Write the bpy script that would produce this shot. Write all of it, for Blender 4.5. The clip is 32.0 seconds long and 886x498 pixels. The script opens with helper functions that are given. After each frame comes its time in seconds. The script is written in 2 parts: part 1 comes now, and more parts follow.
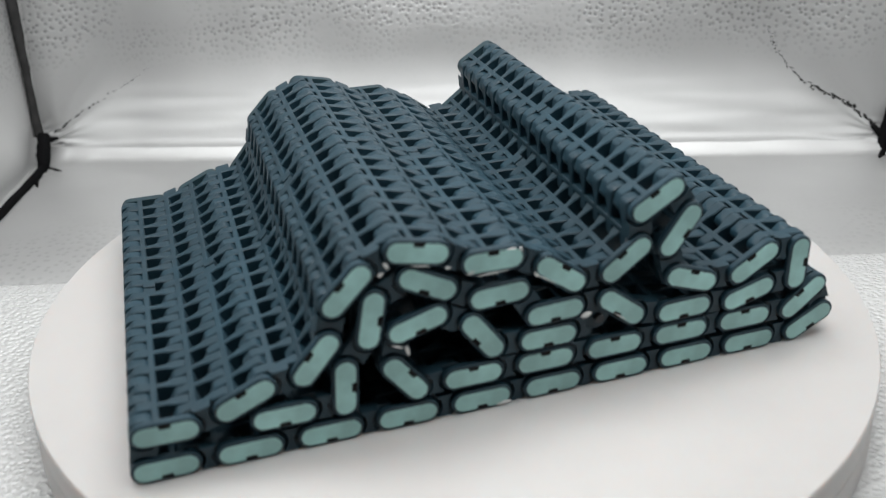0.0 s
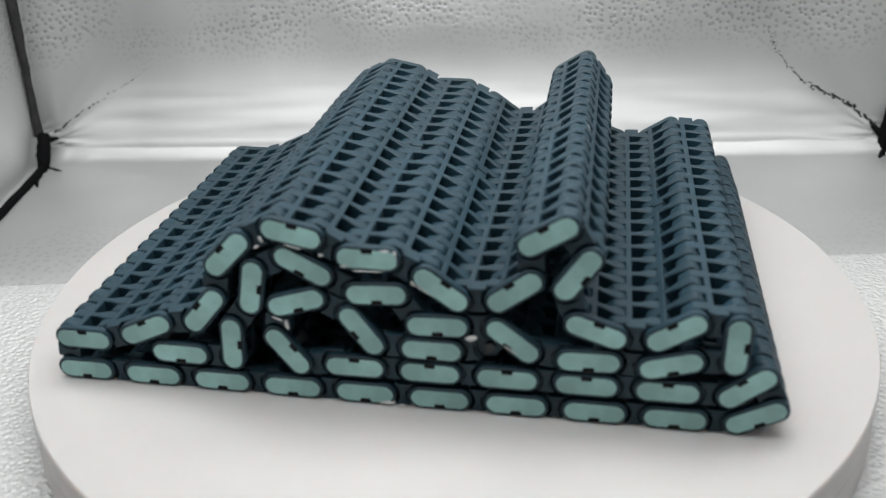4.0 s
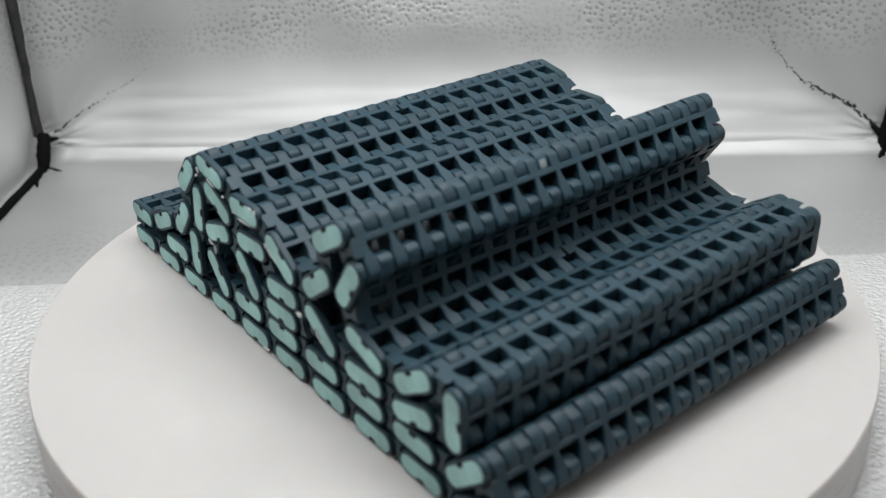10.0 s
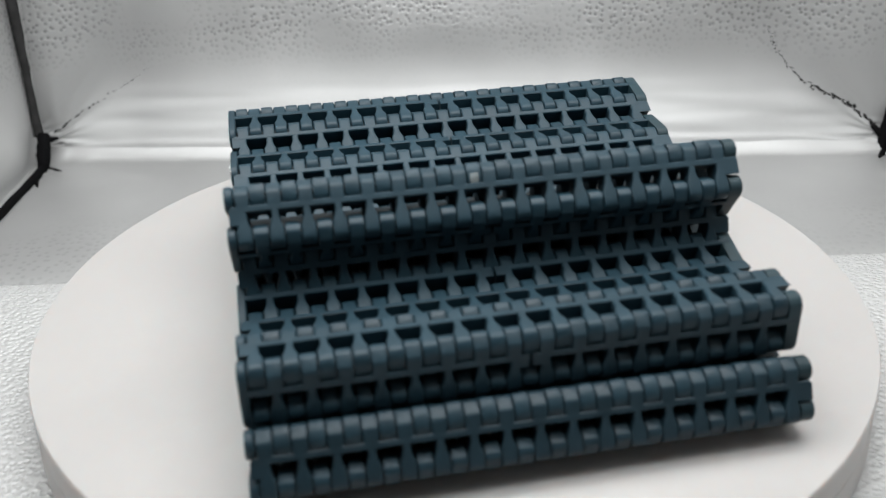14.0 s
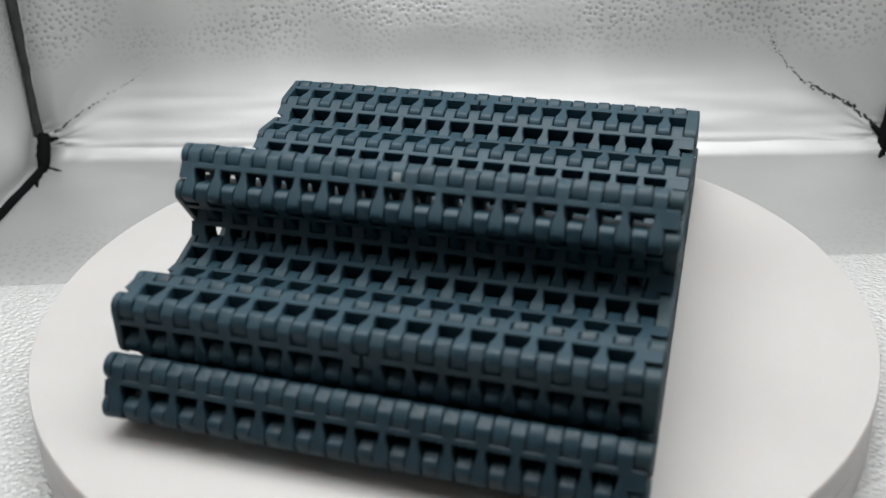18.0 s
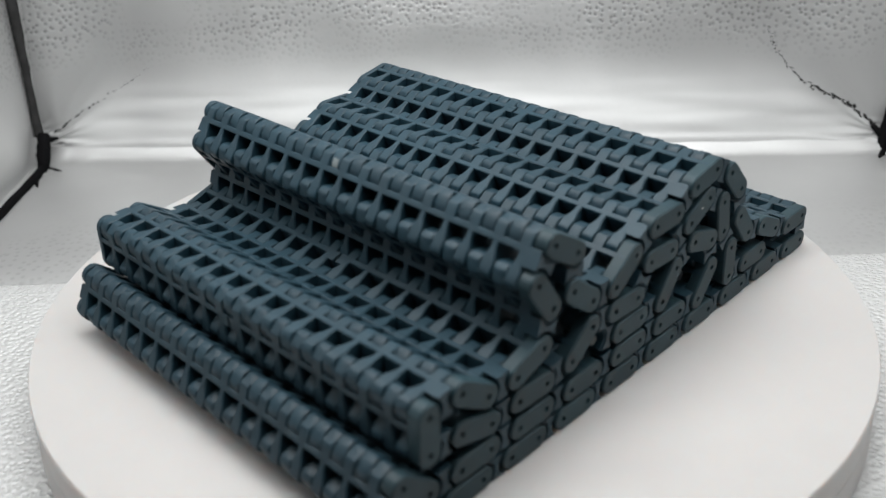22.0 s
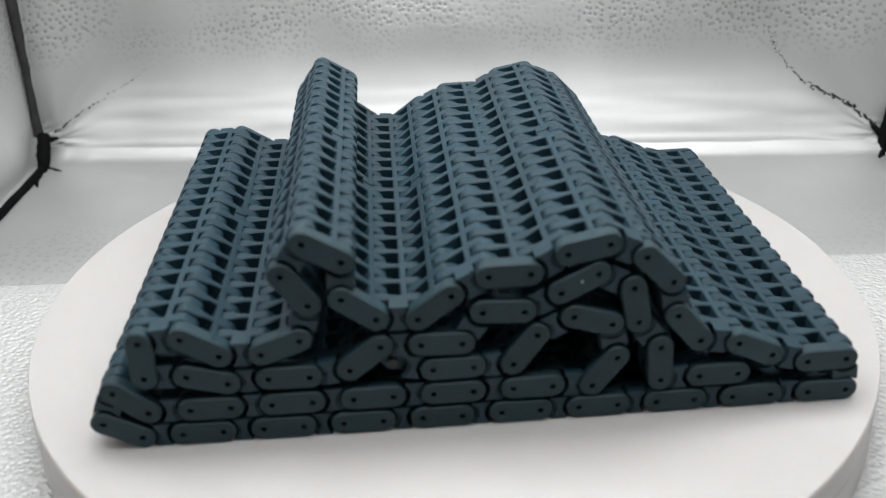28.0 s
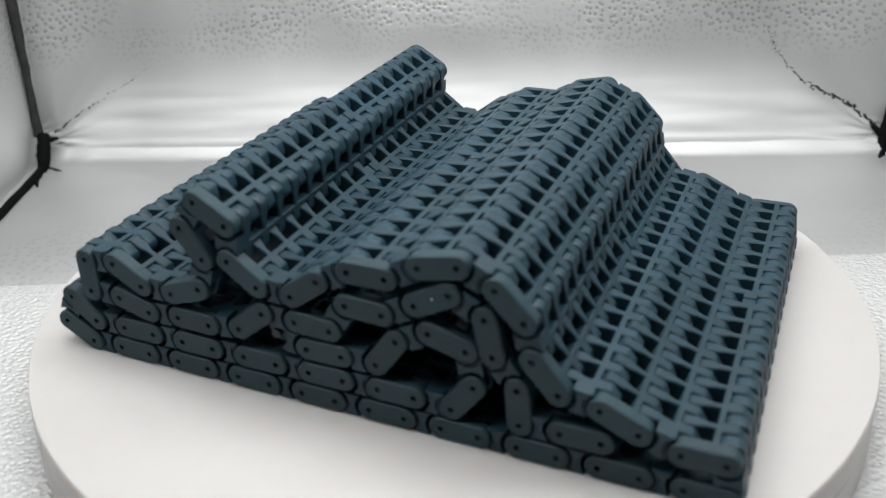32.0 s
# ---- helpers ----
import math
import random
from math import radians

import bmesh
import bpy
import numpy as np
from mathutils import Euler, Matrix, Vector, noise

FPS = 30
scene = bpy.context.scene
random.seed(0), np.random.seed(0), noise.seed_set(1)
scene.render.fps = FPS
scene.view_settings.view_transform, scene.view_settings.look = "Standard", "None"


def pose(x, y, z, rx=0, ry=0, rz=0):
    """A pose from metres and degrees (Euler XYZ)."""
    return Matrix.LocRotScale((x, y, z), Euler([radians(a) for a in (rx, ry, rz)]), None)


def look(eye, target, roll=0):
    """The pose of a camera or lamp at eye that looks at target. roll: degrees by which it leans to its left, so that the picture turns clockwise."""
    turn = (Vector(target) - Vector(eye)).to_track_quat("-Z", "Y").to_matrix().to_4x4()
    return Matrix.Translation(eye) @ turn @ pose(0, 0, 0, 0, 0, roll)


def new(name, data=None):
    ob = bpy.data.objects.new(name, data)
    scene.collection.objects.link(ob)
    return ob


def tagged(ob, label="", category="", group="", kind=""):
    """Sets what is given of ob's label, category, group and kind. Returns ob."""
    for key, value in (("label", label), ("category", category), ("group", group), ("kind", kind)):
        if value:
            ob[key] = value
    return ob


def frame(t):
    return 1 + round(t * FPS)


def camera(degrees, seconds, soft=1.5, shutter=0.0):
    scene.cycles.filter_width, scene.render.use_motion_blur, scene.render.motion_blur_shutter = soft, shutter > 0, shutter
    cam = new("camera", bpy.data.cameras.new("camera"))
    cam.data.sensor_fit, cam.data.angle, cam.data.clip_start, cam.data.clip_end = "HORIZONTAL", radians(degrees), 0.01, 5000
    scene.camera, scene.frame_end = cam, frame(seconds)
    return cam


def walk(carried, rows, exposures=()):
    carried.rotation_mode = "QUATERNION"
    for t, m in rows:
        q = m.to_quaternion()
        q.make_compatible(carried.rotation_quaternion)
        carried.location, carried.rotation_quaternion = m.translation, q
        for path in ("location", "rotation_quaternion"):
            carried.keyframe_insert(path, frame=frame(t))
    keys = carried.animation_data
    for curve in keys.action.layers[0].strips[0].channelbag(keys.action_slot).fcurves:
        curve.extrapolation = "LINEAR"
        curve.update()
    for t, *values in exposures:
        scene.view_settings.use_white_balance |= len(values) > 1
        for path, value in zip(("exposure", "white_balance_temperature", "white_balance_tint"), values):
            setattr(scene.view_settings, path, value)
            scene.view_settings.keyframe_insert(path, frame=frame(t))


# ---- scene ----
P = 0.0127                     # pitch of the belt: hinge to hinge
SPIN = -6.907                  # degrees a second, clockwise seen from above
SECONDS = 32.0

# ---- camera: stands still on the open side of the light tent ----
cam = camera(51.04, SECONDS, soft=1.35)
EYE = (pose(0, -25.934 * P, 15.209 * P) @ pose(0, 0, 0, 0, 0, 0.475)
       @ pose(0, 0, 0, 90 - 28.115, 0, 0) @ pose(0, 0, 0, 0, 0, -1.694))
cam.data.dof.use_dof, cam.data.dof.focus_distance, cam.data.dof.aperture_fstop = True, 0.41, 10.5
walk(cam, [(0.0, EYE), (SECONDS, EYE)],
     exposures=[(0.0, 0.0), (3.5, -0.03), (5.5, -0.08), (11.2, -0.08), (12.0, -0.01), (26.0, 0.02), (28.5, 0.09), (SECONDS, 0.11)])

# ---- light: two lamp boards under the tent's roof, a little daylight from the room ----
world = bpy.data.worlds.new("room")
world.use_nodes = True
scene.world = world
world.node_tree.nodes["Background"].inputs["Color"].default_value = (0.9, 0.95, 1.0, 1)
world.node_tree.nodes["Background"].inputs["Strength"].default_value = 0.2


def lamp_board(name, x, y, z, sx, sy, watts, target, colour=(0.99, 1.0, 1.0)):
    data = bpy.data.lights.new(name, "AREA")
    data.shape, data.size, data.size_y = "RECTANGLE", sx, sy
    data.energy, data.color = watts, colour
    ob = new(name, data)
    ob.matrix_world = look((x, y, z), target)
    return ob


lamp_board("lamp_board", 0.0, 0.03, 0.40, 0.48, 0.18, 2.20, (0.0, 0.03, 0.0))
lamp_board("lamp_board", 0.0, -0.15, 0.40, 0.48, 0.06, 0.97, (0.0, -0.15, 0.0))


# ---- materials ----
def nodes_of(name):
    m = bpy.data.materials.new(name)
    m.use_nodes = True
    nt = m.node_tree
    return m, nt, nt.nodes, nt.links, nt.nodes["Principled BSDF"]


def noise_tex(nt, links, vector, scale, detail=4.0, rough=0.55):
    n = nt.nodes.new("ShaderNodeTexNoise")
    n.inputs["Scale"].default_value = scale
    n.inputs["Detail"].default_value = detail
    n.inputs["Roughness"].default_value = rough
    links.new(vector, n.inputs["Vector"])
    return n


def ramp(nt, links, fac, stops):
    r = nt.nodes.new("ShaderNodeValToRGB")
    while len(r.color_ramp.elements) < len(stops):
        r.color_ramp.elements.new(0.5)
    for e, (at, c) in zip(r.color_ramp.elements, stops):
        e.position, e.color = at, (*c, 1)
    links.new(fac, r.inputs["Fac"])
    return r


def bump(nt, links, height, strength, distance, normal=None):
    b = nt.nodes.new("ShaderNodeBump")
    b.inputs["Strength"].default_value = strength
    b.inputs["Distance"].default_value = distance
    links.new(height, b.inputs["Height"])
    if normal is not None:
        links.new(normal, b.inputs["Normal"])
    return b


def plastic(name, colour, rough, vary=0.25, tint=(1, 1, 1), ior=1.48):
    """Moulded plastic: faint mottling, fine grain, each piece a little different."""
    m, nt, nodes, links, bsdf = nodes_of(name)
    co = nodes.new("ShaderNodeTexCoord").outputs["Object"]
    big = noise_tex(nt, links, co, 90.0)
    lo = tuple(c * (1 - vary) for c in colour)
    hi = tuple(min(1.0, c * (1 + vary) * k) for c, k in zip(colour, tint))
    col = ramp(nt, links, big.outputs["Fac"], [(0.3, lo), (0.7, hi)])
    info = nodes.new("ShaderNodeObjectInfo")
    mul = nodes.new("ShaderNodeMapRange")
    mul.inputs["To Min"].default_value, mul.inputs["To Max"].default_value = 0.88, 1.12
    links.new(info.outputs["Random"], mul.inputs["Value"])
    hsv = nodes.new("ShaderNodeHueSaturation")
    links.new(col.outputs["Color"], hsv.inputs["Color"])
    links.new(mul.outputs["Result"], hsv.inputs["Value"])
    links.new(hsv.outputs["Color"], bsdf.inputs["Base Color"])
    fine = noise_tex(nt, links, co, 1400.0, 3.0)
    rr = nodes.new("ShaderNodeMapRange")
    rr.inputs["To Min"].default_value, rr.inputs["To Max"].default_value = rough - 0.06, rough + 0.08
    links.new(big.outputs["Fac"], rr.inputs["Value"])
    links.new(rr.outputs["Result"], bsdf.inputs["Roughness"])
    links.new(bump(nt, links, fine.outputs["Fac"], 0.25, 0.00008).outputs["Normal"], bsdf.inputs["Normal"])
    bsdf.inputs["IOR"].default_value = ior
    return m


def embossed(name, colour, metallic, rough, cell, depth, vary, squash=1.0, holes=0.0, plain=None, across="XZ", even=1.0, patches=(0.36, 0.60)):
    """Soft sheet with small embossed dimples. holes: how strongly their shade is painted in. plain: an axis and two
    places along it, from smooth to embossed.
    """
    m, nt, nodes, links, bsdf = nodes_of(name)
    co = nodes.new("ShaderNodeTexCoord").outputs["Object"]

    def math_node(operation, a, b):
        n = nodes.new("ShaderNodeMath")
        n.operation = operation
        for k, v in enumerate((a, b)):
            if isinstance(v, float):
                n.inputs[k].default_value = v
            else:
                links.new(v, n.inputs[k])
        return n.outputs["Value"]

    def smooth_step(value, lo, hi, a=0.0, b=1.0):
        n = nodes.new("ShaderNodeMapRange")
        n.interpolation_type = "SMOOTHSTEP"
        for key, v in (("From Min", lo), ("From Max", hi), ("To Min", a), ("To Max", b)):
            n.inputs[key].default_value = v
        links.new(value, n.inputs["Value"])
        return n.outputs["Result"]

    axes = nodes.new("ShaderNodeSeparateXYZ")
    links.new(co, axes.inputs["Vector"])
    lay = nodes.new("ShaderNodeCombineXYZ")
    links.new(axes.outputs[across[0]], lay.inputs["X"])
    links.new(math_node("MULTIPLY", axes.outputs[across[1]], float(squash)), lay.inputs["Y"])
    vor = nodes.new("ShaderNodeTexVoronoi")
    vor.feature = "F1"
    vor.voronoi_dimensions = "2D"
    vor.inputs["Scale"].default_value = 1.0 / cell
    vor.inputs["Randomness"].default_value = even
    links.new(lay.outputs["Vector"], vor.inputs["Vector"])
    large = noise_tex(nt, links, co, 9.0, 3.0)
    col = ramp(nt, links, large.outputs["Fac"], [(0.3, tuple(c * (1 - vary) for c in colour)), (0.7, colour)])
    show = smooth_step(noise_tex(nt, links, co, 15.0, 2.0).outputs["Fac"], *patches)
    if plain is not None:
        show = math_node("MULTIPLY", show, smooth_step(axes.outputs[plain[0]], min(plain[1:]), max(plain[1:]),
                                                       *((0.03, 1.0) if plain[1] < plain[2] else (1.0, 0.03))))
    # shade of the dimples, painted into the base colour as dark dots, in patches
    dimple_shade = smooth_step(vor.outputs["Distance"], 0.12, 0.34, 1.0, 0.0)
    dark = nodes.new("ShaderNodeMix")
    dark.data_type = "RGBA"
    links.new(math_node("MULTIPLY", math_node("MULTIPLY", dimple_shade, show), float(holes)), dark.inputs["Factor"])
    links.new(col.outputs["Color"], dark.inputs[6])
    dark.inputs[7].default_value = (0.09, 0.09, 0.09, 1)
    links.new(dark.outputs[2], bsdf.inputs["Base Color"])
    rr = nodes.new("ShaderNodeMapRange")
    rr.inputs["To Min"].default_value, rr.inputs["To Max"].default_value = rough - 0.05, rough + 0.1
    links.new(large.outputs["Fac"], rr.inputs["Value"])
    links.new(rr.outputs["Result"], bsdf.inputs["Roughness"])
    bsdf.inputs["Metallic"].default_value = metallic
    pit = smooth_step(vor.outputs["Distance"], *((0.02, 0.66) if across == "XY" else (0.10, 0.50)))
    relief = bump(nt, links, pit, 1.0, depth)
    links.new(show, relief.inputs["Strength"])
    links.new(relief.outputs["Normal"], bsdf.inputs["Normal"])
    return m


BELT = plastic("slate_blue_plastic", (0.0080, 0.0300, 0.0445), 0.51, 0.16, ior=1.44)
BELT.node_tree.nodes["Principled BSDF"].inputs["Sheen Weight"].default_value = 0.025
BELT.node_tree.nodes["Principled BSDF"].inputs["Sheen Roughness"].default_value = 0.4
BELT.node_tree.nodes["Principled BSDF"].inputs["Sheen Tint"].default_value = (0.75, 0.92, 1.0, 1)
PLATE = plastic("grey_blue_plastic", (0.0150, 0.0372, 0.0470), 0.52, 0.18, ior=1.40)
TEAL = plastic("teal_plastic", (0.325, 0.555, 0.530), 0.50, 0.17)
# near-black colour that stands in for the shade inside the caps' notches
NOTCH_SHADE = plastic("black_notch_shade", (0.004, 0.0045, 0.005), 0.7, 0.2, ior=1.3)
ROD = plastic("dark_rod_plastic", (0.012, 0.016, 0.019), 0.45, 0.15)
BURR = plastic("white_burr_plastic", (0.56, 0.57, 0.56), 0.55, 0.12)
SCUFF = plastic("grey_scuffed_plastic", (0.16, 0.185, 0.19), 0.55, 0.25)
WHITE = plastic("white_platter_plastic", (0.552, 0.536, 0.525), 0.45, 0.012)
WHITE.node_tree.nodes["Principled BSDF"].inputs["Subsurface Weight"].default_value = 0.7
WHITE.node_tree.nodes["Principled BSDF"].inputs["Subsurface Radius"].default_value = (1.0, 0.75, 0.65)
WHITE.node_tree.nodes["Principled BSDF"].inputs["Subsurface Scale"].default_value = 0.006
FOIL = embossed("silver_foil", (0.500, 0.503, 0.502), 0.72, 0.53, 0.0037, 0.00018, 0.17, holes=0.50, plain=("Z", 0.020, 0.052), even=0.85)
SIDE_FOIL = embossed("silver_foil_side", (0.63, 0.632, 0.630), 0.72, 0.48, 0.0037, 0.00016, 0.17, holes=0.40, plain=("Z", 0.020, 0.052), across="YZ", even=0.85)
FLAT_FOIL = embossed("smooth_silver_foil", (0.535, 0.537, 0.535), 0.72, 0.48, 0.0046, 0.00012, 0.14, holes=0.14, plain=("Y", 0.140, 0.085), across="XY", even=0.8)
VINYL = embossed("white_embossed_sheet", (0.59, 0.592, 0.588), 0.28, 0.50, 0.0027, 0.00058, 0.05, 1.1, across="XY", patches=(0.0, 0.3))
CLOTH = plastic("black_seam_cloth", (0.0055, 0.0055, 0.006), 0.95, 0.2, ior=1.12)
GREY = plastic("grey_seam_cloth", (0.034, 0.034, 0.034), 0.95, 0.35, ior=1.12)
PLAIN = plastic("added_front_cloth", (0.03, 0.03, 0.03), 0.9, 0.05)


# ---- mesh helpers ----
def knit(bm):
    """Tie the shells of one moulded body together inside the solid."""
    bm.verts.ensure_lookup_table()
    seen, shells = set(), []
    for v in bm.verts:
        if v in seen:
            continue
        shell, todo = [], [v]
        seen.add(v)
        while todo:
            a = todo.pop()
            shell.append(a)
            for e in a.link_edges:
                b = e.other_vert(a)
                if b not in seen:
                    seen.add(b)
                    todo.append(b)
        shells.append(shell)
    main = shells[0]
    for shell in shells[1:]:
        a = min(shell, key=lambda v: min((v.co - m.co).length_squared for m in main))
        m = min(main, key=lambda q: (q.co - a.co).length_squared)
        b = min((e.other_vert(a) for e in a.link_edges), key=lambda v: (v.co - m.co).length_squared)
        bm.faces.new((a, b, m))


def finish(name, bm, material, smooth=29, whole=False):
    bmesh.ops.recalc_face_normals(bm, faces=bm.faces)
    if whole:
        knit(bm)
    me = bpy.data.meshes.new(name)
    bm.to_mesh(me)
    bm.free()
    me.materials.append(material)
    if smooth:
        me.shade_smooth()
        me.set_sharp_from_angle(angle=radians(smooth))
    return me


def part(name, data, parent, place=None, label=""):
    ob = new(name, data)
    ob.parent = parent
    if place is not None:
        ob.matrix_basis = place
    if label:
        ob["label"] = label
    return ob


def thing(name, label, category, group="", place=None, kind=""):
    ob = new(name)
    ob.empty_display_size = 0.02
    if place is not None:
        ob.matrix_basis = place
    return tagged(ob, label, category, group, kind)


def loft(bm, rings):
    """Skin a row of rings of equal length and close both ends."""
    made = [[bm.verts.new(c) for c in ring] for ring in rings]
    n = len(made[0])
    for a, b in zip(made, made[1:]):
        for k in range(n):
            bm.faces.new((a[k], a[(k + 1) % n], b[(k + 1) % n], b[k]))
    bm.faces.new(made[0][::-1])
    bm.faces.new(made[-1])


def chamfered(x, y0, y1, hh, c):
    """Ring across a finger at x: a rectangle with cut corners."""
    c = min(c, hh * 0.5, (y1 - y0) * 0.3)
    return [(x * P, y * P, z * P) for y, z in (
        (y0, -hh + c), (y0 + c, -hh), (y1 - c, -hh), (y1, -hh + c),
        (y1, hh - c), (y1 - c, hh), (y0 + c, hh), (y0, hh - c))]


def prism(bm, outline, y0, y1, chamfer=0.0):
    """An outline in the belt's side plane, drawn out across its width, with softened rims."""
    def shrunk(by):
        n, out = len(outline), []
        for k in range(n):
            a, b, c = (Vector(outline[(k + d) % n]) for d in (-1, 0, 1))
            d1, d2 = (b - a).normalized(), (c - b).normalized()
            nrm = (Vector((-d1.y, d1.x)) + Vector((-d2.y, d2.x)))
            nrm = nrm / max(0.4, nrm.length) if nrm.length else nrm
            out.append(b + nrm * by)
        return out
    rows = ([(y0, chamfer), (y0 + chamfer, 0), (y1 - chamfer, 0), (y1, chamfer)] if chamfer else [(y0, 0), (y1, 0)])
    loft(bm, [[(p[0] * P, y * P, p[1] * P) for p in shrunk(by)] for y, by in rows])


# ---- the belt's modules ----
T = 0.335                      # half the belt's thickness, in pitches
CELL = 0.7835                    # one finger and one gap across the belt
CELLS = 17
FINGER = 0.178                 # half a finger's width
BACK, FRONT = -6.40, 7.12      # the capped side and the drilled side
FIRST = -6.375                 # middle of the first finger
MIDDLE = FIRST + CELLS * CELL / 2
BAR0, BAR1 = 0.235, 0.400      # the cross bar's place along the module


def finger_y(i):
    return FIRST + i * CELL


TIP = [(0.04, 1.0), (0.085, 0.98), (0.118, 0.91), (0.295, 0.40), (0.322, 0.26), (0.33, 0.15)]   # the bevelled tip of a short finger


NOSE = [(0.10, 1.0), (0.17, 0.96), (0.21, 0.88), (0.275, 0.60), (0.305, 0.28)]    # the knuckle's rounded end: way past the hinge, share of the height


def short_finger(bm, y0, y1):
    rings = [chamfered(0.36, y0, y1, T - 0.014, 0.03), chamfered(0.2, y0, y1, T - 0.008, 0.03), chamfered(0.0, y0, y1, T + 0.006, 0.03)]
    rings += [chamfered(-d, y0, y1, T * hh, 0.025) for d, hh in TIP]
    loft(bm, rings)


def necked_finger(bm, y0, y1, neck0=0.088, neck1=0.088):
    rings = [chamfered(x, y0 + neck0 * k, y1 - neck1 * k, T + lift, 0.03)
             for x, k, lift in ((0.37, 0.9, -0.014), (0.44, 1.0, -0.014), (0.56, 1.0, -0.012), (0.70, 0.6, -0.006), (0.83, 0.0, 0.002), (1.0, 0.0, 0.006))]
    rings += [chamfered(1 + d, y0, y1, (T + 0.006) * hh, 0.028) for d, hh in NOSE]
    loft(bm, rings)


def waisted_web(bm, y0, y1):
    """The narrow row's end: an hourglass between the round ends of its neighbours."""
    r, steps = T + 0.10, 8
    right = [(1 - math.sqrt(r * r - z * z), z) for z in ((T - 0.013) * (-1 + 2 * k / steps) for k in range(steps + 1))]
    left = [(1 - x, z) for x, z in reversed(right)]
    prism(bm, right + left, y0, y1)


def bar(bm, y0, y1):
    """Cross bar, hollowed on one side to clear the round knuckles of the next row."""
    r = T + 0.035
    H = T - 0.010
    hollow = [(max(BAR0, math.sqrt(r * r - z * z)), z) for z in (H * q for q in (0.93, 0.8, 0.55, 0.28, 0, -0.28, -0.55, -0.8, -0.93))]
    c = 0.025
    ring = [(BAR0 + c, -H), (BAR1 - c, -H), (BAR1, -H + c), (BAR1, H - c), (BAR1 - c, H), (BAR0 + c, H)] + hollow
    stops = [y0] + [y for y in (finger_y(0.5 * k) for k in range(2 * CELLS + 1)) if y0 + 0.05 < y < y1 - 0.05] + [y1]
    loft(bm, [[(x * P, y * P, z * P) for x, z in ring] for y in stops])


def stadium(x0, x1, r, steps=9):
    out = []
    for k in range(steps + 1):
        a = radians(-90 + 180 * k / steps)
        out.append((x1 + r * math.cos(a), r * math.sin(a)))
    for k in range(steps + 1):
        a = radians(90 + 180 * k / steps)
        out.append((x0 + r * math.cos(a), r * math.sin(a)))
    return out


def end_plate(bm, y0, y1, holes):
    """The plate that closes a module's side; holes: drilled for the two rods on the face at y1."""
    if not holes:
        prism(bm, stadium(0, 1, T), y0, y1, 0.03)
        return
    face = y1
    outer = stadium(0, 1, T - 0.045)
    rim = stadium(0, 1, T - 0.015)
    # the two halves of the face, each with its hole bridged to the outline
    def ring(points, y):
        return [bm.verts.new((p[0] * P, y * P, p[1] * P)) for p in points]
    back, low, top = ring(rim, y0), ring(rim, y1 - 0.04), ring(outer, face)
    n = len(rim)
    for a, b in ((back, low), (low, top)):
        for k in range(n):
            bm.faces.new((a[k], a[(k + 1) % n], b[(k + 1) % n], b[k]))
    bm.faces.new(back[::-1])
    half = n // 2
    hole_r, m = 0.078, 12
    for cx, start in ((1.0, 0), (0.0, half)):
        circle = [(cx + hole_r * math.cos(radians(360 * k / m)), hole_r * math.sin(radians(360 * k / m))) for k in range(m)]
        hv, hb = ring(circle, face), ring(circle, y0 + 0.12)
        for k in range(m):
            bm.faces.new((hv[k], hv[(k + 1) % m], hb[(k + 1) % m], hb[k]))
        bm.faces.new(hb)
        arc = [top[(start + k) % n] for k in range(half)]
        # mid points on the straight sides close each half
        if cx == 1.0:
            mids = (ring([(0.5, T - 0.045)], face)[0], ring([(0.5, -T + 0.045)], face)[0])
            first = mids
            loop = [mids[1]] + arc + [mids[0]]
        else:
            loop = [first[0]] + arc + [first[1]]
        # fan the loop to the nearest hole vertices
        def nearest(v):
            return min(range(m), key=lambda k: (hv[k].co - v.co).length)
        closed = loop + [loop[0]]
        for a, b in zip(closed, closed[1:]):
            ka, kb = nearest(a), nearest(b)
            step = (kb - ka) % m
            if step > m // 2:
                step -= m
            cur = ka
            while cur != kb:
                nxt = (cur + (1 if step > 0 else -1)) % m
                bm.faces.new((b, hv[nxt], hv[cur])) if hv[nxt] is not hv[cur] else None
                cur = nxt
            bm.faces.new((a, b, hv[ka]))


def outer_module(teal_half):
    """Half of a wide row: cross bar, fingers both ways, end plate, solid joint at the middle."""
    bm = bmesh.new()
    gap = 0.038
    ids = range(1, 9) if teal_half else range(9, 17)
    bar(bm, *((BACK + 0.1, MIDDLE - gap) if teal_half else (MIDDLE + gap, FRONT - 0.1)))
    for i in ids:
        y = finger_y(i)
        short_finger(bm, y - FINGER, y + FINGER)
        necked_finger(bm, y - FINGER, y + FINGER, 0.05 if i == 9 else 0.088, 0.05 if i == 8 else 0.088)
    if teal_half:
        y0, y1 = finger_y(8) + 0.05, MIDDLE - gap
    else:
        y0, y1 = MIDDLE + gap, finger_y(9) - 0.05
    loft(bm, [chamfered(x, y0, y1, T - 0.013, 0.02) for x in (0.36, 0.575)])
    return finish("wide_module", bm, BELT, whole=True)


def end_plate_mesh(teal_half):
    bm = bmesh.new()
    if teal_half:
        end_plate(bm, BACK, finger_y(0) + FINGER, False)
        return finish("end_plate", bm, BELT)
    end_plate(bm, finger_y(17) - FINGER, FRONT, True)
    return finish("end_plate", bm, PLATE)


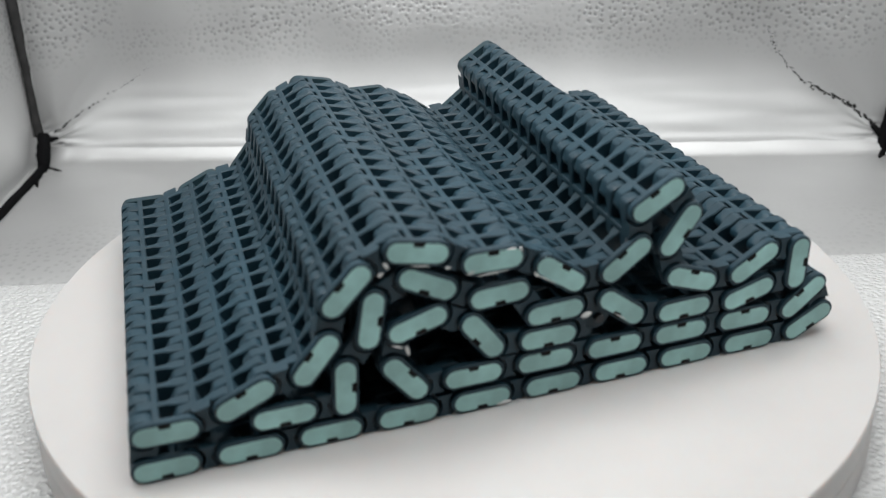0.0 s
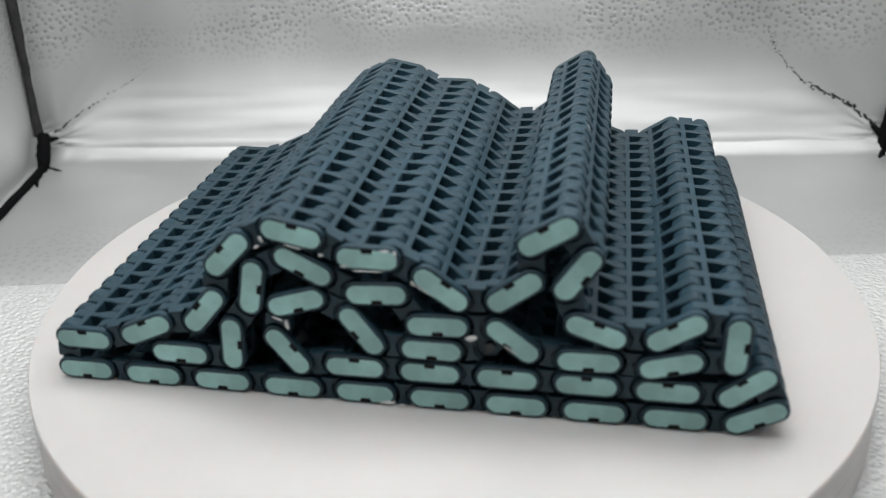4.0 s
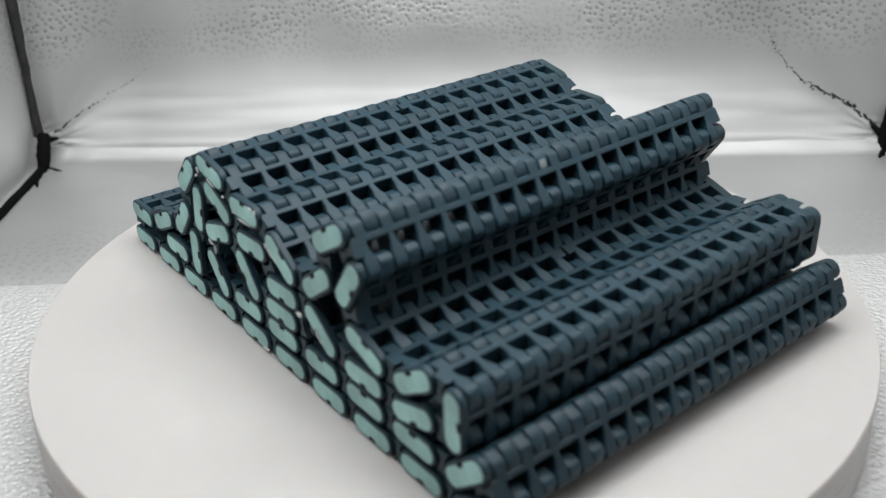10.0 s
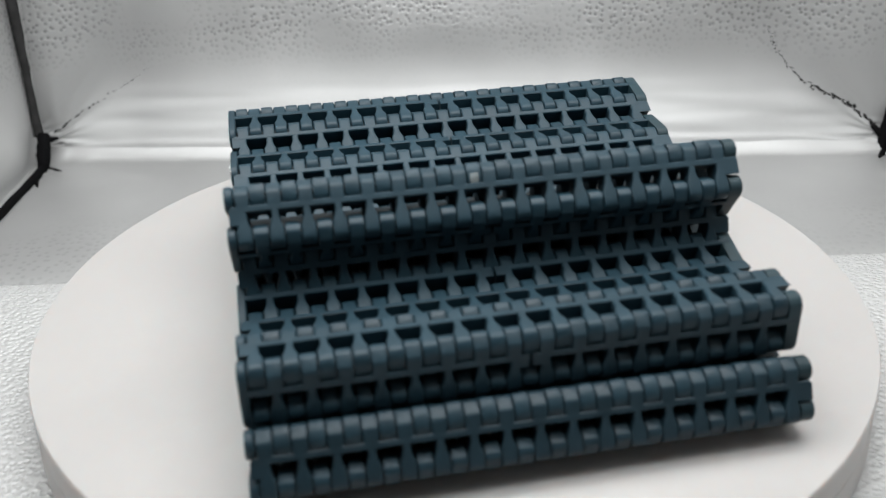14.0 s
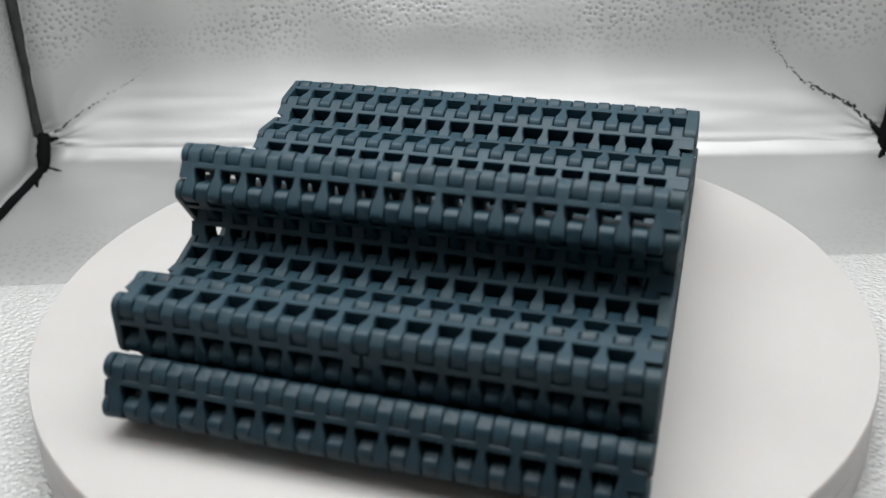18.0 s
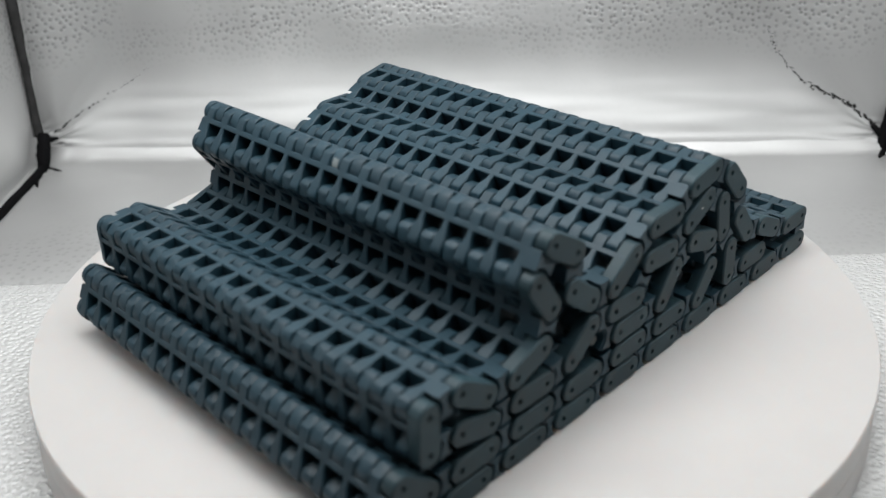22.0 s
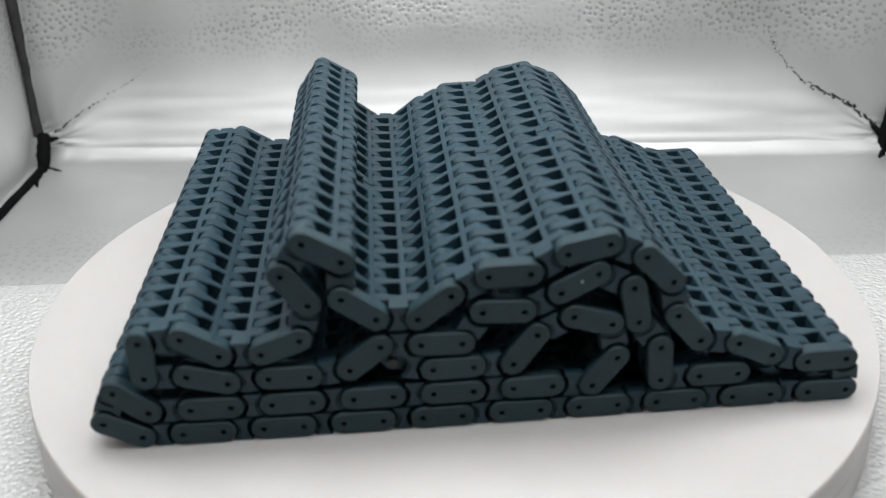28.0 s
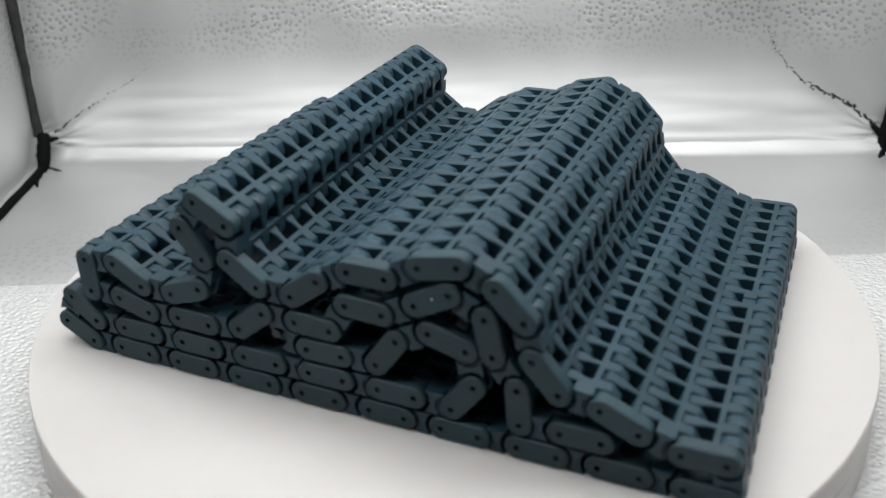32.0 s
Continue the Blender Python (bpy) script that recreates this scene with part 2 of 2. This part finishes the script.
def inner_module():
    bm = bmesh.new()
    bar(bm, BACK + 0.14, FRONT - 0.09)
    for i in range(CELLS):
        y = finger_y(i + 0.5)
        short_finger(bm, y - FINGER, y + FINGER)
        necked_finger(bm, y - FINGER, y + FINGER)
    waisted_web(bm, BACK + 0.08, finger_y(0.5))
    waisted_web(bm, finger_y(16.5), FRONT - 0.05)
    return finish("narrow_module", bm, BELT, whole=True)


def end_cap_mesh():
    """Stadium cap with a small notch in the middle of one long side."""
    bm = bmesh.new()
    r, w, d = 0.252, 0.15, 0.10
    line = stadium(0, 1, r)
    half = len(line) // 2
    outline = line[:half] + [(0.5 + w, r), (0.5 + w - 0.02, r - d), (0.5 - w + 0.02, r - d), (0.5 - w, r)] + line[half:]
    prism(bm, outline, BACK - 0.012, BACK + 0.02)
    return finish("end_cap", bm, TEAL, 30)


def notch_shade_mesh():
    """A black block, slightly proud of the plate, that paints the shade in a cap's notch."""
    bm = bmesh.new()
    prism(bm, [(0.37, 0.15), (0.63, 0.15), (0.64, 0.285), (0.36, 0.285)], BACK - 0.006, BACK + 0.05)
    return finish("notch", bm, NOTCH_SHADE, 30)


def rod_mesh():
    bm = bmesh.new()
    ring = [(0.13 * math.cos(radians(k * 30)), 0.13 * math.sin(radians(k * 30))) for k in range(12)]
    prism(bm, ring, BACK + 0.1, FRONT - 0.16)
    return finish("hinge_rod", bm, ROD)


# the belt lies folded in one strip; the turn of each module against the ground, in degrees
CHAIN_START = (2.031, 1.986)
CHAIN = (
    [-170.6, 179.6, 179.1, 125.5, 153, -163.2, -101, -53.3, 3.7] + [0] * 9 + [-0.6, 40.6]
    + [-67.8, -151.2] + [180] * 18
    + [81.6, -0.5, 15.9, 24.7, 8.8, 50, 78.4, 45.7, 24.7, -11.5, -28, -0.7, -26.2, -36.5, 3.6, 37.3, 93.8, 31.6, -55, -124.1, -72.5, -19.3, 1.6, 32.5, -3.2]
    + [-89.2, -178.7, -163.8, 175.9, -178.6, 172.3, 141.4, -178.9, -177.8, 120.9, -177, 152.4, 152.2, -152.8, -101, -128.1, -94.1, 177.6, 179.7])
# how far a hinge leans from side to side over the belt's width, by the hinge's number: along, and up
LEAN_ALONG = ((0, -0.13), (8, -0.07), (17, 0.0), (21, 0.06), (30, 0.01), (40, -0.01), (48, 0.04), (56, -0.01), (64, -0.055), (76, -0.01), (84, 0.03))
LEAN_UP = ((0, -0.06), (12, -0.09), (18, -0.09), (22, -0.01), (39, 0.0), (41, -0.07), (46, -0.01), (54, -0.08), (60, -0.03), (67, -0.02), (72, -0.06), (84, -0.06))


def leaning(x, z, k, turn=0.0):
    """The pose of a module or rod whose hinge is at x, z in the belt's middle."""
    width, mid = FRONT - BACK, 0.4
    along, up = (np.interp(k, *zip(*knots)) / width for knots in (LEAN_ALONG, LEAN_UP))
    tilt = pose(0, 0, 0, 0, 0, -math.degrees(math.atan(along))) @ pose(0, 0, 0, math.degrees(math.atan(up)), 0, 0)
    return pose(x * P, mid * P, z * P) @ tilt @ pose(0, 0, 0, 0, -turn, 0) @ pose(0, -mid * P, 0)


def folded_belt():
    belt = thing("modular_belt", "dark slate-blue plastic modular conveyor belt folded in layers, teal end caps", "conveyor belt",
                 place=pose(0, 0, 0, 0, 0, 17.44))
    teal_half, dark_half, narrow = outer_module(True), outer_module(False), inner_module()
    cap, notch, rod = end_cap_mesh(), notch_shade_mesh(), rod_mesh()
    teal_plate, dark_plate = end_plate_mesh(True), end_plate_mesh(False)
    places = []
    x, z = CHAIN_START
    part("hinge_rod", rod, belt, leaning(x, z, 0))
    for k, turn in enumerate(CHAIN):
        place = leaning(x, z, k + 0.5, turn)
        places.append(place)
        if k % 2:
            module = part("wide_module", teal_half, belt, place)
            part("end_cap", cap, module, None, "teal end cap with a small notch")
            part("notch", notch, module, None, "black block standing in for the shade in the cap's notch")
            part("end_plate", teal_plate, module)
            module = part("wide_module", dark_half, belt, place)
            part("end_plate", dark_plate, module, None, "grey-blue end plate with two rod holes")
        else:
            part("narrow_module", narrow, belt, place)
        x, z = x + math.cos(radians(turn)), z + math.sin(radians(turn))
        part("hinge_rod", rod, belt, leaning(x, z, k + 1))
    return belt, places


belt, PLACES = folded_belt()


def burr(x, y, z, long, high, turn, material=None, name="burr"):
    """A small ragged sliver left by the saw."""
    rng = random.Random(int(1000 * x + 77 * z))
    bm = bmesh.new()
    bmesh.ops.create_icosphere(bm, subdivisions=2, radius=1.0)
    for v in bm.verts:
        k = 1 + rng.uniform(-0.35, 0.35)
        v.co = Vector((v.co.x * long * k, v.co.y * 0.035, v.co.z * high * k)) * P
    return part(name, finish(name, bm, material or BURR, 0), belt, pose(x * P, y * P, z * P, 0, -turn, 0), "pale ragged plastic burr")


def burrs():
    y = BACK - 0.005
    for x, z, long, high, turn in (
            (-3.57, 4.78, 0.09, 0.045, -60), (-3.72, 4.56, 0.07, 0.035, 40), (-2.07, 4.44, 0.06, 0.032, 0),
            (-2.75, 4.62, 0.24, 0.009, -12), (-1.50, 4.18, 0.11, 0.040, 20), (-0.92, 4.07, 0.38, 0.009, 1),
            (-0.21, 4.60, 0.035, 0.07, 15), (-0.45, 4.65, 0.10, 0.018, 0), (0.21, 3.80, 0.08, 0.04, -60), (0.48, 3.62, 0.26, 0.014, -32),
            (-3.17, 2.34, 0.050, 0.13, 10), (-3.42, 2.50, 0.16, 0.022, -22), (-0.62, 0.10, 0.20, 0.055, 0),
            (-0.22, 0.06, 0.06, 0.025, 0), (1.64, 2.33, 0.15, 0.075, 15), (2.62, 2.07, 0.24, 0.018, -36)):
        burr(x, y, z, long, high, turn)
    burr(-2.62, FRONT + 0.005, 4.08, 0.028, 0.020, 20)


burrs()


def scuff():
    """A worn, paler patch on one knuckle of the raised fold, round the middle of its nose."""
    bm = bmesh.new()
    rng = random.Random(4)
    rows = ((0.312, 0.045), (0.313, -0.02), (0.313, -0.095), (0.297, -0.150), (0.281, -0.205))
    shift = (0.0, 0.012, -0.008, 0.010, 0.0)
    tops, backs = [], []
    for (d, h), slide in zip(rows, shift):
        ys = [finger_y(8) + slide + w for w in (-0.115, -0.05, 0.02, 0.105)]
        lift = [rng.uniform(-0.004, 0.004) for _ in ys]
        tops.append([bm.verts.new(((1 + d + e) * P, y * P, (h + 2 * e) * P)) for y, e in zip(ys, lift)])
        backs.append([bm.verts.new(((0.98 + d) * P, y * P, h * P)) for y in ys])
    for a, b in zip(tops, tops[1:]):
        for q in range(3):
            bm.faces.new((a[q], a[q + 1], b[q + 1], b[q]))
    rim = lambda g: g[0] + [row[-1] for row in g[1:-1]] + g[-1][::-1] + [row[0] for row in g[-2:0:-1]]
    front, back = rim(tops), rim(backs)
    for k in range(len(front)):
        q = (k + 1) % len(front)
        bm.faces.new((front[k], front[q], back[q], back[k]))
    for v in [v for row in backs for v in row if not v.link_faces]:
        bm.verts.remove(v)
    return part("scuff", finish("scuff", bm, SCUFF), belt, PLACES[57], "pale grey scuffed patch")


scuff()


# ---- the turntable ----
def lathe(profile, steps=128):
    bm = bmesh.new()
    rings = [[bm.verts.new((r * P * math.cos(2 * math.pi * k / steps), r * P * math.sin(2 * math.pi * k / steps), z * P))
              for k in range(steps)] for r, z in profile]
    for a, b in zip(rings, rings[1:]):
        for k in range(steps):
            bm.faces.new((a[k], a[(k + 1) % steps], b[(k + 1) % steps], b[k]))
    bm.faces.new(rings[0][::-1])
    bm.faces.new(rings[-1])
    return bm


FLOOR_Z = -2.0
turntable = thing("turntable", "round white plastic photo turntable standing on embossed sheet", "turntable", place=pose(0, 0, FLOOR_Z * P))
platter = part("platter", finish("platter", lathe([(12.58, -1.10), (12.78, -1.05), (12.83, -0.95), (12.83, -0.20), (12.82, -0.08), (12.79, -0.02), (12.73, 0.0)]), WHITE),
               turntable, pose(0, 0, -FLOOR_Z * P))
part("base", finish("base", lathe([(12.80, 0.0), (12.90, 0.03), (12.88, 0.40), (12.80, 0.84), (12.6, 0.88)]), WHITE), turntable)


# ---- the light tent ----
LEFT, RIGHT, NEAR, ROOF = -20.1, 20.3, -40.0, 34.0
BACK_SLOPE = -0.043


def back_line(x):
    return 16.1 + BACK_SLOPE * x


def sheet(name, fn, nu, nv, material):
    """A sheet from a function of two fractions, pitches to metres."""
    bm = bmesh.new()
    grid = [[bm.verts.new(Vector(fn(i / nu, j / nv)) * P) for j in range(nv + 1)] for i in range(nu + 1)]
    for i in range(nu):
        for j in range(nv):
            bm.faces.new((grid[i][j], grid[i + 1][j], grid[i + 1][j + 1], grid[i][j + 1]))
    return finish(name, bm, material, 60)


def wave(x, y, size, seed):
    return noise.noise(Vector((x / size, y / size, seed)))


def floor_edge(x):
    return 5.2 + 0.0225 * x


def fold(x, y):
    """The soft fold across the floor where the sheet meets the foil."""
    d = y - floor_edge(x)
    return -0.26 * math.exp(-abs(d) / (0.9 if d > 0 else 1.2)) + 0.05 * wave(x, y, 2.5, 21) * math.exp(-abs(d) / 1.5)


def floor_near(u, v):
    x = LEFT - 0.5 + u * (RIGHT - LEFT + 1)
    y = NEAR + (1 - (1 - v) ** 2) * (floor_edge(x) + 0.01 - NEAR)
    return x, y, FLOOR_Z - 0.06 + 0.015 * wave(x, y, 4, 1) + fold(x, y)


def floor_far(u, v):
    x = LEFT - 0.5 + u * (RIGHT - LEFT + 1)
    y0, y1 = floor_edge(x), back_line(x) + 0.1
    y = y0 + v * (y1 - y0)
    k = min(1.0, max(0.0, (y - y1 + 0.62) / 0.62))
    lip = 0.50 * k ** 1.25 * (1 + 0.15 * wave(x, 0, 3, 11))
    return x, y, FLOOR_Z - 0.05 + fold(x, y) + lip + 0.10 * wave(x, y, 7, 2) * min(1.0, (y - y0) / 2, (y1 - y) / 1.5) + 0.04 * wave(x * 0.3, y, 1.2, 9) * v * (1 - k) + pucker(x + 19.5, y - 15.5) + pucker(x - 20.7, y - 15.0)


def pucker(a, b, deep=0.10, reach=0.9):
    """Pleats that run out of a corner of the tent, by the way from it."""
    d = math.hypot(a, b)
    turn = math.atan2(b, a)
    return deep * (math.sin(11 * turn + 1.0) + 0.6 * math.sin(23 * turn + 2.0)) * min(1.0, d / 0.4) * math.exp(-d / reach)


FOOT = [(0.0, 0.0)]            # the sheet's foot in section: way back and up, by steps of a tenth
for step in range(60):
    rise, bend = min(1.0, max(0.0, (step / 10 - 0.25) / 0.6)), min(1.0, max(0.0, (step / 10 - 1.6) / 4.2))
    lean = radians(24 + 33 * rise * rise * (3 - 2 * rise) + 25 * bend * bend * (3 - 2 * bend))
    FOOT.append((FOOT[-1][0] + 0.1 * math.cos(lean), FOOT[-1][1] + 0.1 * math.sin(lean)))


def sweep_size(x):
    """How far the sheet's foot reaches; it dwindles into both corners."""
    d = min(1.0, max(0.0, -15.0 - x) / 5.5 + max(0.0, x - 15.5) / 5.5)
    return 1.0 - 0.75 * d * d * (3 - 2 * d)


def slack(x, z):
    """The sheet hangs slack in its middle and leans further back there."""
    over = max(0.0, z - 0.8)
    return 0.12 * math.exp(-((x + 1) / 11) ** 2) * over * over / (over + 1.6)


def back_sheet(u, v):
    """A sloped foot that rises from the floor's crease and runs out into the tent's back."""
    x = LEFT - 1.2 + u * (RIGHT - LEFT + 2.4)
    size, half = sweep_size(x), 0.5
    if v < half:
        at = v / half * 59.99
        k = int(at)
        (ya, za), (yb, zb) = FOOT[k], FOOT[k + 1]
        y, z = (ya + (yb - ya) * (at - k)) * size, (za + (zb - za) * (at - k)) * size
        y += slack(x, z)
        y += (0.07 * wave(x * 0.14, z * 1.3, 1.0, 4) + 0.018 * wave(x * 0.3, z * 2.6, 1.0, 8)) * math.sin(math.pi * min(1.0, v / half * 1.7))
    else:
        k = (v - half) / (1 - half)
        y, z = FOOT[-1][0] * size + slack(x, FOOT[-1][1] * size), FOOT[-1][1] * size
        rise = (ROOF - FLOOR_Z + 1 - z) * k ** 1.7
        y, z = y + (0.10 + 0.18 * math.exp(-((x - 1) / 9) ** 2)) * rise, z + rise
    return x, back_line(x) + y + 0.12 * wave(x, z, 5, 3) + pucker(x + 19.5, z - 0.5) + pucker(x - 20.7, z - 0.4), FLOOR_Z + 0.30 + z


def side_wall(x0, lean, seed):
    def fn(u, v):
        y = NEAR + u * (19.5 - NEAR)
        z = FLOOR_Z - 0.1 + v * (ROOF - FLOOR_Z)
        return x0 + lean * v + 0.12 * wave(y, z, 8, seed), y, z
    return fn


def structure(name, data, label):
    return tagged(new(name, data), label, "light tent", kind="structure")


structure("floor", sheet("floor", floor_near, 60, 240, VINYL), "white embossed sheet on the light tent's floor")
structure("floor_2", sheet("floor", floor_far, 180, 90, FLAT_FOIL), "silver embossed foil floor of the light tent")
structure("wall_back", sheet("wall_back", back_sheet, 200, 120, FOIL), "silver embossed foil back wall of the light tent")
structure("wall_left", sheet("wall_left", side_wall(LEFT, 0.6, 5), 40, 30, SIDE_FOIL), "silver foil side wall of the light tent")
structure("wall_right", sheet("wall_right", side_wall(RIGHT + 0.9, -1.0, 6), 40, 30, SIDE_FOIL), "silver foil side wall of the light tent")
structure("ceiling", sheet("ceiling", lambda u, v: (LEFT + u * (RIGHT - LEFT), NEAR + v * (21 - NEAR), ROOF), 4, 4, FOIL), "silver foil roof of the light tent")
# unseen wall, added across the open front; dark to keep front fill low
structure("wall_front", sheet("wall_front", lambda u, v: (LEFT - 1 + u * (RIGHT - LEFT + 2), NEAR, FLOOR_Z + v * (ROOF - FLOOR_Z)), 4, 4, PLAIN),
          "unseen dark cloth added to close the light tent's open front")


# black binding and puckered cloth where the tent's panels meet, plus spikes for pleat shade
def cord(bm, points, radii, sides=8, seed=0):
    rings = []
    for k, (p, r) in enumerate(zip(points, radii)):
        a, b = Vector(points[max(0, k - 1)]), Vector(points[min(len(points) - 1, k + 1)])
        d = (b - a).normalized()
        side = d.cross(Vector((0.31, 0.2, 0.93))).normalized()
        up = d.cross(side)
        ring = []
        for q in range(sides):
            w = 2 * math.pi * q / sides
            rr = r * (1 + 0.25 * noise.noise(Vector((k * 0.7, q, seed))))
            ring.append((Vector(p) + side * math.cos(w) * rr + up * math.sin(w) * rr) * P)
        rings.append(ring)
    loft(bm, rings)


def line(a, b, n):
    return [tuple(Vector(a).lerp(Vector(b), k / n)) for k in range(n + 1)]


def binding(label, *cords):
    bm = bmesh.new()
    for k, (points, radii) in enumerate(cords):
        cord(bm, points, radii, seed=k)
    return structure("trim", finish("trim", bm, CLOTH, 60), label)


def taper(n, r0, r1):
    return [r0 + (r1 - r0) * k / n for k in range(n + 1)]


def on_sheet(x, z):
    """The point of the back sheet at a given place across and height."""
    u = (x - LEFT + 1.2) / (RIGHT - LEFT + 2.4)
    best = min((back_sheet(u, k / 400) for k in range(401)), key=lambda p: abs(p[2] - z))
    return best[0], best[1] - 0.02, best[2]


def stitches(label, path, n, r0, r1, seed, spread=0.05):
    """A row of short dark stitches, crowded in the corner, small and strewn further out."""
    rnd = random.Random(seed)
    bm = bmesh.new()
    for k in range(n):
        far = (k + rnd.uniform(-0.5, 0.5)) / n
        at = min(max(far ** 1.25 if far > 0 else 0.0, 0.0) * (len(path) - 1), len(path) - 1.001)
        a, b = Vector(path[int(at)]), Vector(path[int(at) + 1])
        way = (b - a).normalized()
        mid = a.lerp(b, at - int(at)) + Vector((-way.y, way.x)) * rnd.gauss(0, spread)
        long = rnd.uniform(0.08, 0.20) * (1.3 - 0.9 * k / n)
        r = (r0 + (r1 - r0) * k / n) * rnd.uniform(0.45, 1.25)
        ends = [on_sheet(*(mid + way * long * q)) for q in (-0.5, 0.0, 0.5)]
        cord(bm, ends, [r * 0.4, r, r * 0.4], sides=6, seed=k)
    return structure("trim", finish("trim", bm, GREY, 60), label)


upright = binding("dark grey upright binding in the light tent's corner",
                  (line((-19.92, 16.75, -0.75), (-19.8, 16.8, 2.7), 8), [0.26, 0.24, 0.21, 0.20, 0.19, 0.19, 0.19, 0.20, 0.20]),
                  (line((-19.8, 16.8, 2.7), (-19.72, 17.1, 9.0), 8), taper(8, 0.20, 0.30)))
upright.data.materials[0] = GREY
binding("black binding along the foot of the light tent's side",
        (line((-19.52, 15.6, -2.0), (-19.47, 13.0, -2.0), 8), taper(8, 0.24, 0.22)),
        (line((-19.47, 13.0, -2.0), (-19.75, -20.0, -2.0), 24), taper(24, 0.22, 0.30)))
binding("black puckered cloth in the light tent's corner, with dark spikes for the pleats' shade",
        (line((-19.60, 16.65, -0.62), (-19.56, 15.6, -2.08), 8), [0.24, 0.32, 0.34, 0.34, 0.32, 0.33, 0.32, 0.30, 0.24]),
        # black spikes stand in for the shade in the foil's pleats
        (line((-19.5, 16.6, -0.95), (-19.0, 16.8, -0.90), 6), taper(6, 0.20, 0.05)),
        (line((-19.5, 15.7, -2.05), (-18.6, 15.35, -2.05), 6), taper(6, 0.14, 0.04)),
        (line((-19.4, 14.2, -2.08), (-19.0, 13.4, -2.08), 5), taper(5, 0.16, 0.05)))
binding("black puckered cloth in the light tent's corner, with dark spikes for the pleats' shade",
        (line((20.95, 15.2, -2.7), (20.9, 15.6, 0.1), 8), [0.30, 0.46, 0.52, 0.50, 0.44, 0.36, 0.28, 0.22, 0.16]),
        # here too the spikes are pleat shade, built as dark cloth
        (line((20.7, 15.4, -1.3), (20.2, 15.8, -0.95), 6), taper(6, 0.24, 0.06)),
        (line((20.7, 15.0, -2.05), (20.2, 14.3, -2.05), 6), taper(6, 0.20, 0.05)))
stitches("dark stitched seam on the light tent's back",
         [Vector(q) for q in ((-19.35, -0.80), (-17.9, 0.05), (-16.6, 0.72), (-15.6, 1.25), (-14.6, 1.9))], 26, 0.05, 0.022, 5, 0.03)
stitches("dark stitched seam on the light tent's back",
         [Vector(q) for q in ((20.5, -1.1), (19.3, -0.08), (18.2, 0.38), (17.4, 0.72), (16.5, 1.5), (15.8, 2.5), (15.4, 3.4))], 80, 0.085, 0.020, 6, 0.05)


# ---- what moves ----
def motions():
    rows = [float(t) for t in range(0, 33, 2)]
    walk(belt, [(t, pose(0, 0, 0, 0, 0, 17.44 + SPIN * t)) for t in rows])
    walk(platter, [(t, pose(0, 0, -FLOOR_Z * P, 0, 0, SPIN * t)) for t in rows])


motions()
